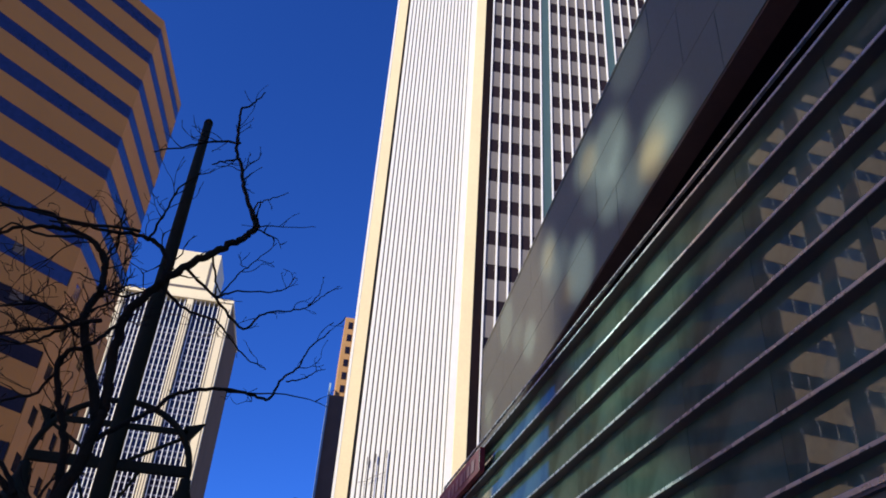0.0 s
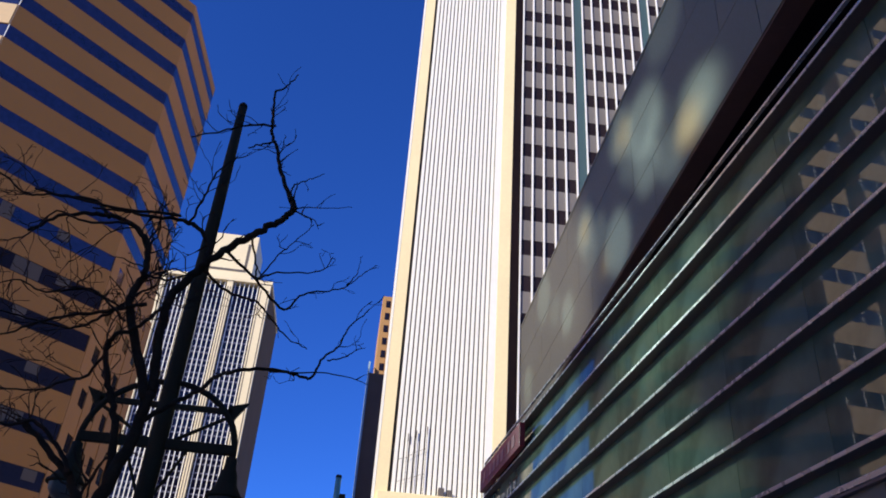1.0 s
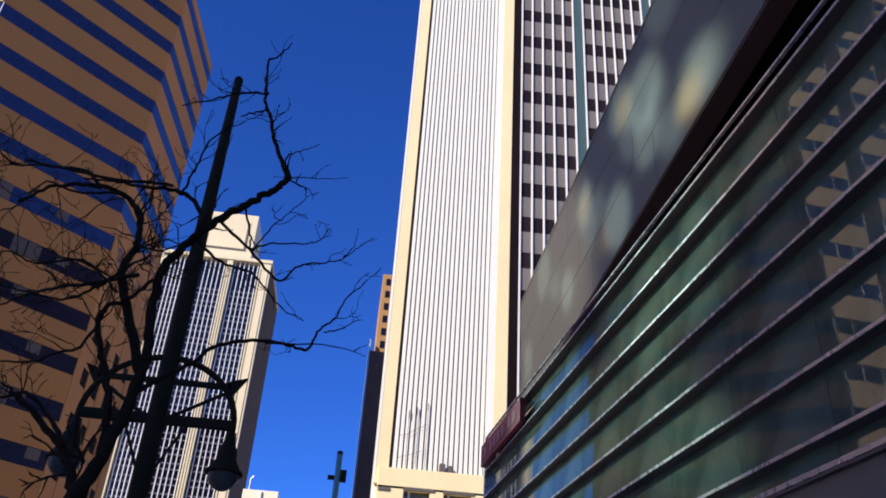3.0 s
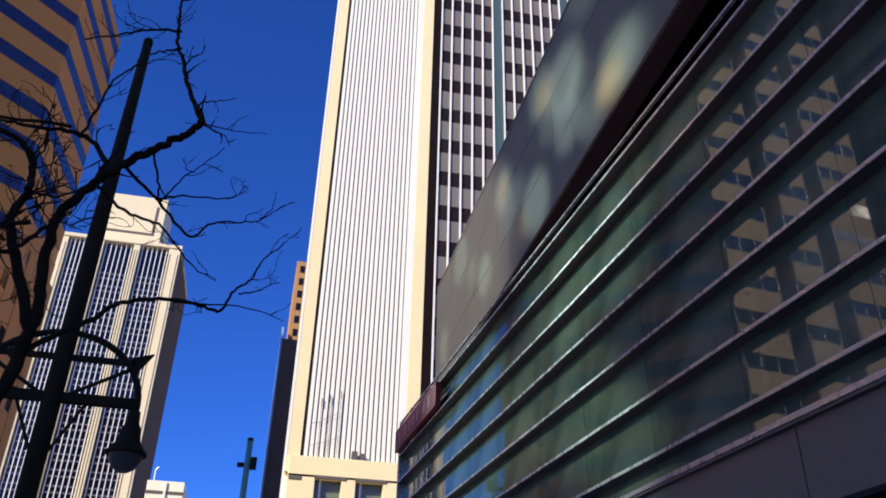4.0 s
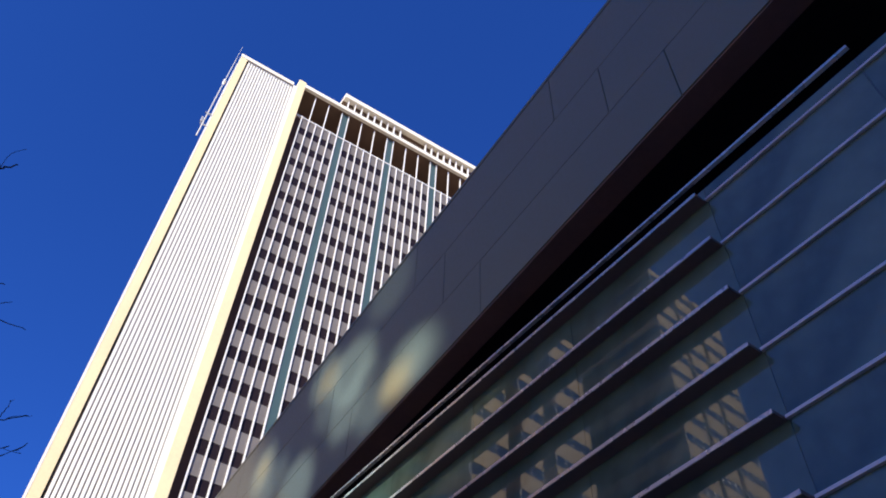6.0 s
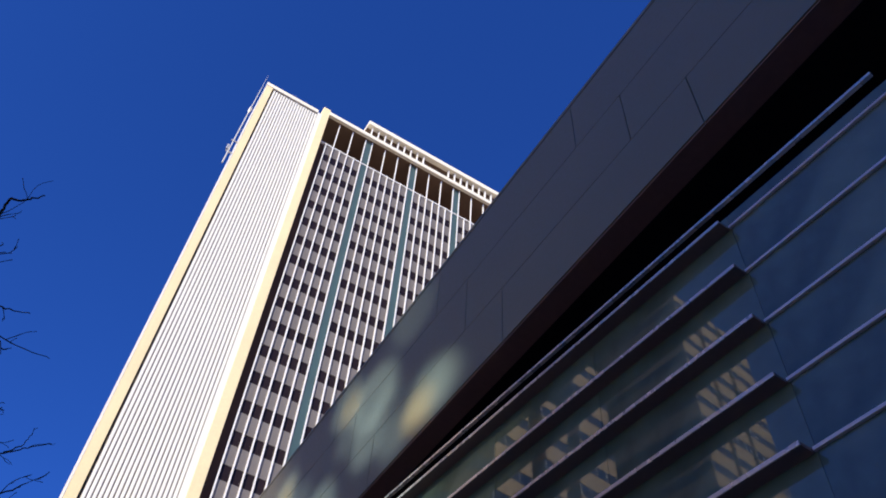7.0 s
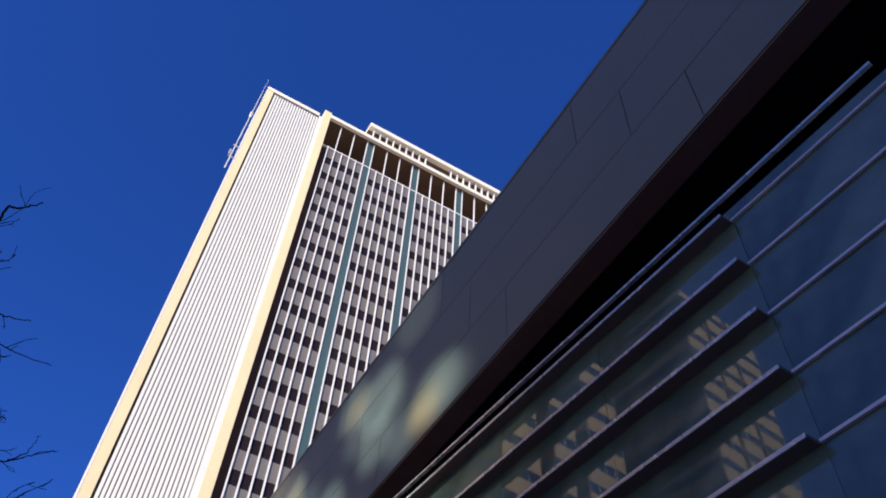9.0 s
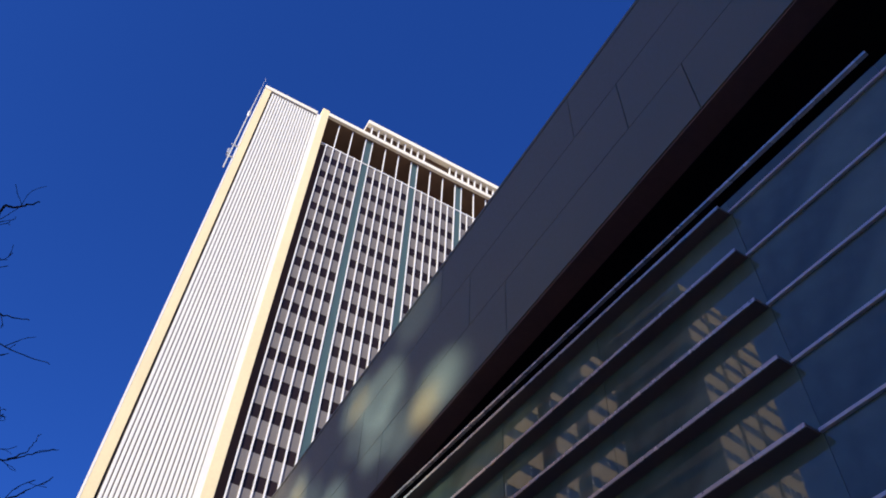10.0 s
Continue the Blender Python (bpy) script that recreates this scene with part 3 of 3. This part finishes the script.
def signal_pole():
    s = thing("signal_pole", "green street pole with a small bracketed head", "street pole")
    x, y = -0.33, 28.0
    part("pole", tubed([(x, y, 0.1), (x, y, 5.5), (x, y, 9.7)], [0.14, 0.12, 0.10], 12), GREEN_POLE, s, smooth=True)
    part("cap", tubed([(x, y, 9.68), (x, y, 9.78)], [0.115, 0.09], 12), POLE, s)
    part("head", boxed(x + 0.1, x + 0.3, y - 0.1, y + 0.1, 8.75, 9.15, 0.03), POLE, s)
    part("bracket", boxed(x - 0.32, x + 0.1, y - 0.04, y + 0.04, 8.8, 8.95, 0.01), POLE, s)


signal_pole()


# ---- bare tree ----
rng = random.Random(7)


def smoothed(pts, per=6, wobble=0.006):
    pts = [Vector(p) for p in pts]
    out = []
    for i in range(len(pts) - 1):
        a, b, c, d = pts[max(i - 1, 0)], pts[i], pts[i + 1], pts[min(i + 2, len(pts) - 1)]
        for k in range(per):
            u = k / per
            q = 0.5 * ((2 * b) + (c - a) * u + (2 * a - 5 * b + 4 * c - d) * u * u + (3 * b - a - 3 * c + d) * u ** 3)
            out.append(q + Vector([rng.uniform(-wobble, wobble) for _ in range(3)]))
    out.append(pts[-1])
    return out


def twig(bm, start, way, length, r, depth):
    """A crooked twig with swollen knots and, on the longer ones, side twigs."""
    n = max(4, int(length / 0.022))
    p, d, pts = Vector(start), Vector(way).normalized(), [Vector(start)]
    for i in range(n):
        turn = 0.75 if rng.random() < 0.3 else 0.28
        d = (d + Vector((rng.uniform(-turn, turn), rng.uniform(-turn, turn) * 0.7, rng.uniform(-turn, turn * 1.15)))).normalized()
        p = p + d * (length / n)
        pts.append(p)
        if depth > 0 and i > 0 and rng.random() < 0.34:
            side = (d + Vector((rng.uniform(-1.1, 1.1), rng.uniform(-0.7, 0.7), rng.uniform(-0.7, 1.1)))).normalized()
            twig(bm, p, side, length * rng.uniform(0.2, 0.55), r * 0.65, depth - 1)
    tube(bm, pts, [max(0.0012, r * (1 - 0.7 * i / n)) * (1.55 if rng.random() < 0.22 else 1.0) for i in range(n + 1)], 5)


def bare_tree():
    t = thing("bare_tree", "bare leafless street tree with dark crooked branches", "tree", at=Matrix.Translation((0.115, 0.02, -0.214)) @ Matrix.Diagonal((1.2, 1.2, 1.2, 1)))
    twigs = bmesh.new()

    def limb(name, r0, r1, pts, count=0, size=0.2, per=6):
        path = smoothed(pts, per, 0.004 if r0 < 0.012 else 0.006)
        n = len(path) - 1
        radii = [(r0 + (r1 - r0) * i / n) * (1 + 0.05 * math.sin(i * 2.3)) for i in range(n + 1)]
        part(name, tubed(path, radii, 10), BARK, t, smooth=True)
        for k in range(round(count * 1.3)):
            i = rng.randint(n // 6, n - 1)
            d = (path[i + 1] - path[i]).normalized()
            side = d * 0.7 + Vector((rng.uniform(-0.9, 0.9), rng.uniform(-0.5, 0.5), rng.uniform(-0.5, 0.9)))
            twig(twigs, path[i], side, size * rng.uniform(0.5, 1.3), max(0.0022, radii[i] * 0.32), 2 if size > 0.19 else 1)

    limb("trunk", 0.037, 0.020, [(-1.12, 3.2, 0.25), (-1.1, 3.18, 1.0), (-1.02, 3.12, 1.9), (-0.96, 3.1, 2.18), (-0.88, 3.1, 2.38), (-0.84, 3.1, 2.55), (-0.81, 3.1, 2.75)])
    limb("branch", 0.020, 0.012, [(-0.81, 3.1, 2.75), (-0.83, 3.09, 2.95), (-0.83, 3.08, 3.16), (-0.74, 3.07, 3.31), (-0.66, 3.06, 3.4), (-0.58, 3.04, 3.46), (-0.5, 3.03, 3.52), (-0.43, 3.02, 3.58), (-0.4, 3.01, 3.63), (-0.42, 3, 3.67)], 4, 0.14)
    limb("branch", 0.011, 0.003, [(-0.4, 3, 3.61), (-0.44, 3.06, 3.73), (-0.51, 3.11, 3.9), (-0.55, 3.17, 4.05), (-0.6, 3.22, 4.18), (-0.63, 3.28, 4.39), (-0.65, 3.33, 4.55), (-0.62, 3.39, 4.64), (-0.6, 3.44, 4.74), (-0.58, 3.5, 4.85)], 6, 0.16)
    limb("branch", 0.004, 0.002, [(-0.59, 3.15, 4.12), (-0.6, 3.18, 4.23), (-0.63, 3.2, 4.33)], 1, 0.08)
    limb("branch", 0.020, 0.006, [(-0.82, 3.1, 2.72), (-0.95, 3.12, 3.0), (-1.01, 3.15, 3.16), (-0.99, 3.18, 3.31), (-1.02, 3.2, 3.46), (-1.12, 3.22, 3.57), (-1.29, 3.25, 3.62), (-1.46, 3.28, 3.6), (-1.58, 3.3, 3.52)], 12, 0.28)
    limb("branch", 0.010, 0.004, [(-1.22, 3.2, 3.58), (-1.3, 3.23, 3.67), (-1.49, 3.27, 3.71), (-1.62, 3.3, 3.75)], 5, 0.2)
    limb("branch", 0.012, 0.004, [(-0.73, 3.05, 3.30), (-0.73, 3.08, 3.43), (-0.85, 3.11, 3.55), (-1.02, 3.14, 3.57), (-1.16, 3.17, 3.6), (-1.3, 3.2, 3.62)], 7, 0.22)
    limb("branch", 0.018, 0.006, [(-0.93, 3.13, 2.2), (-0.89, 3.12, 2.41), (-0.92, 3.1, 2.63), (-0.97, 3.08, 2.76), (-1.01, 3.05, 2.92), (-0.9, 3.02, 2.99), (-0.81, 3.0, 3.1)], 9, 0.26)
    limb("branch", 0.020, 0.009, [(-0.89, 3.1, 2.1), (-0.96, 3.12, 2.3), (-1.02, 3.14, 2.4), (-1.08, 3.16, 2.46), (-1.2, 3.18, 2.56), (-1.3, 3.2, 2.63)], 7, 0.25)
    limb("branch", 0.011, 0.003, [(-0.82, 3.1, 2.64), (-0.74, 3.18, 2.75), (-0.66, 3.26, 2.85), (-0.62, 3.34, 2.95), (-0.48, 3.42, 3.03), (-0.33, 3.5, 3.06), (-0.25, 3.58, 3.08), (-0.22, 3.66, 3.21), (-0.15, 3.74, 3.33), (-0.11, 3.82, 3.48), (-0.03, 3.9, 3.62)], 6, 0.15)
    limb("branch", 0.004, 0.0015, [(-0.19, 3.7, 3.23), (-0.11, 3.77, 3.29), (-0.06, 3.83, 3.36), (-0.02, 3.9, 3.41)], 2, 0.1)
    limb("branch", 0.004, 0.0015, [(-0.42, 3.4, 3.02), (-0.14, 3.65, 3.14), (0.02, 3.9, 3.21)], 1, 0.08)
    limb("branch", 0.005, 0.002, [(-0.56, 3.03, 3.47), (-0.53, 3.14, 3.4), (-0.53, 3.26, 3.39), (-0.48, 3.37, 3.58), (-0.44, 3.49, 3.73), (-0.36, 3.6, 3.93)], 5, 0.14)
    limb("branch", 0.005, 0.002, [(-0.52, 3.2, 3.36), (-0.47, 3.4, 3.51), (-0.29, 3.6, 3.66), (-0.25, 3.8, 3.87)], 4, 0.12)
    limb("branch", 0.007, 0.002, [(-0.66, 3.05, 3.4), (-0.54, 3.27, 3.39), (-0.42, 3.49, 3.37), (-0.36, 3.71, 3.58), (-0.25, 3.94, 3.74), (-0.17, 4.16, 3.9), (-0.1, 4.38, 4.11), (-0.01, 4.6, 4.32)], 5, 0.16)
    limb("branch", 0.004, 0.0015, [(-0.17, 4.2, 3.93), (-0.13, 4.4, 4.12), (-0.12, 4.6, 4.34)], 1, 0.08)
    limb("branch", 0.007, 0.002, [(-0.74, 3.07, 3.31), (-0.63, 3.14, 3.25), (-0.51, 3.25, 3.27), (-0.45, 3.4, 3.26), (-0.38, 3.55, 3.25), (-0.3, 3.7, 3.28)], 5, 0.14)
    limb("branch", 0.004, 0.0016, [(-0.4, 3, 3.62), (-0.4, 3.28, 3.81), (-0.34, 3.56, 4.01), (-0.19, 3.84, 4.23)], 2, 0.1)
    limb("branch", 0.005, 0.002, [(-0.42, 3, 3.67), (-0.46, 3.3, 3.94), (-0.44, 3.6, 4.2), (-0.38, 3.9, 4.48)], 1, 0.08)
    limb("branch", 0.006, 0.003, [(-0.55, 2.98, 4.04), (-0.67, 3.0, 4.04), (-0.78, 3.0, 3.99), (-0.91, 3.0, 3.93)], 5, 0.16)
    limb("branch", 0.006, 0.003, [(-0.84, 3.1, 3.54), (-0.8, 3.05, 3.63), (-0.77, 3.05, 3.79), (-0.7, 3.05, 3.89)], 5, 0.16)
    limb("branch", 0.005, 0.003, [(-0.53, 2.98, 3.95), (-0.6, 3.0, 3.94), (-0.65, 3.0, 3.91)], 1, 0.1)
    limb("branch", 0.007, 0.003, [(-1.0, 3.06, 2.93), (-1.08, 3.15, 2.82), (-1.17, 3.15, 2.78), (-1.24, 3.15, 2.74), (-1.4, 3.15, 2.72)], 6, 0.2)
    limb("branch", 0.007, 0.003, [(-1.01, 3.15, 3.16), (-1.1, 3.15, 3.07), (-1.19, 3.15, 3.01), (-1.32, 3.15, 3.02), (-1.5, 3.15, 3.05)], 8, 0.22)
    limb("branch", 0.006, 0.003, [(-1.0, 3.16, 3.3), (-0.86, 3.1, 3.25), (-0.74, 3.06, 3.3)], 3, 0.15)
    limb("branch", 0.007, 0.003, [(-0.88, 3.08, 3.56), (-1.17, 3.1, 3.57), (-1.42, 3.13, 3.62), (-1.57, 3.15, 3.62), (-1.7, 3.17, 3.71), (-1.84, 3.19, 3.8)], 7, 0.2)
    limb("branch", 0.006, 0.002, [(-1.08, 3.08, 3.49), (-1.28, 3.11, 3.49), (-1.42, 3.14, 3.54), (-1.51, 3.16, 3.42), (-1.65, 3.19, 3.38)], 6, 0.18)
    limb("branch", 0.009, 0.003, [(-0.92, 3.08, 3.12), (-1.07, 3.11, 3.08), (-1.27, 3.14, 3.04), (-1.39, 3.16, 2.99), (-1.55, 3.19, 2.92)], 7, 0.2)
    limb("branch", 0.006, 0.002, [(-0.98, 3.08, 3.03), (-1.16, 3.11, 3.17), (-1.34, 3.14, 3.15), (-1.48, 3.16, 3.2), (-1.61, 3.19, 3.15)], 7, 0.18)
    limb("branch", 0.01, 0.004, [(-1.01, 3.08, 2.41), (-1.1, 3.11, 2.52), (-1.22, 3.14, 2.61), (-1.32, 3.16, 2.59), (-1.46, 3.19, 2.64)], 5, 0.2)
    tagged(part("twig_spray", twigs, BARK, t, "fine bare twigs"), kind="stuff")
    return t


bare_tree()

# ---- spot lamps added for sunlight thrown back by windows across the street ----
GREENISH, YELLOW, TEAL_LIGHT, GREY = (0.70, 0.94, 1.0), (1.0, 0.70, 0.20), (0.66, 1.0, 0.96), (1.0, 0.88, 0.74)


def added_glint_lamp(at, width, power, colour):
    """Added lamp imitating sun mirrored by a tan building window to a facade point."""
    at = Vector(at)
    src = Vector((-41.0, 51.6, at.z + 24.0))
    d = bpy.data.lights.new("added_glint_lamp", "SPOT")
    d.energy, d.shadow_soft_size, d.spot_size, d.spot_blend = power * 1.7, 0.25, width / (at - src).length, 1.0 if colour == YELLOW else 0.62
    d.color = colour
    new("added_glint_lamp", d).matrix_world = look(src, at)


# lamps on the fascia: along the street, height, width, strength; the last is fill
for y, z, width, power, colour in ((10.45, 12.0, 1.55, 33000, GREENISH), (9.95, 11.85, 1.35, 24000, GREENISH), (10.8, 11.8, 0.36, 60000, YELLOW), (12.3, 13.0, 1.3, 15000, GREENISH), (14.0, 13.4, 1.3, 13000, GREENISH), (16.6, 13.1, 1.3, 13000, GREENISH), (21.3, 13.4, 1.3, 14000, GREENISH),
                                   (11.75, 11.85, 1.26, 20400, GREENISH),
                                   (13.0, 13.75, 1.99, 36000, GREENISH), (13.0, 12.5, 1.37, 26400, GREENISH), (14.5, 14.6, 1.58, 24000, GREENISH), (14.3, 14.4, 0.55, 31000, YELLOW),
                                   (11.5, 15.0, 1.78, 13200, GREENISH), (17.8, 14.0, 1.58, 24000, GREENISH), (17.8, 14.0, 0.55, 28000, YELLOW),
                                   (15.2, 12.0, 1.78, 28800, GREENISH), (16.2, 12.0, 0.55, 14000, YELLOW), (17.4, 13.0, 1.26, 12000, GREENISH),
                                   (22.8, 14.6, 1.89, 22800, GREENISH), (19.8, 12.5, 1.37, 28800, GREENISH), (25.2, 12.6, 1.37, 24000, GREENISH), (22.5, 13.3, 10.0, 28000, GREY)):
    added_glint_lamp((5.23 + 0.014 * y, y, z), width, power, colour)
# lamps added to brighten the glass and its fins
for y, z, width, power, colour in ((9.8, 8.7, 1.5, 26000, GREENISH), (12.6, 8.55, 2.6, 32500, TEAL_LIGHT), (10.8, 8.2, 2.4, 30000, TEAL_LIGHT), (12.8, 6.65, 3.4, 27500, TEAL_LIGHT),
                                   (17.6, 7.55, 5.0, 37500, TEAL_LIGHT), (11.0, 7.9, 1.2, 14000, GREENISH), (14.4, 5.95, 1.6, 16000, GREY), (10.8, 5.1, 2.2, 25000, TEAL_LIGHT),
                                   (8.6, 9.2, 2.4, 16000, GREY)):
    added_glint_lamp((5.62 - 0.057 * y, y, z), width, power, colour)
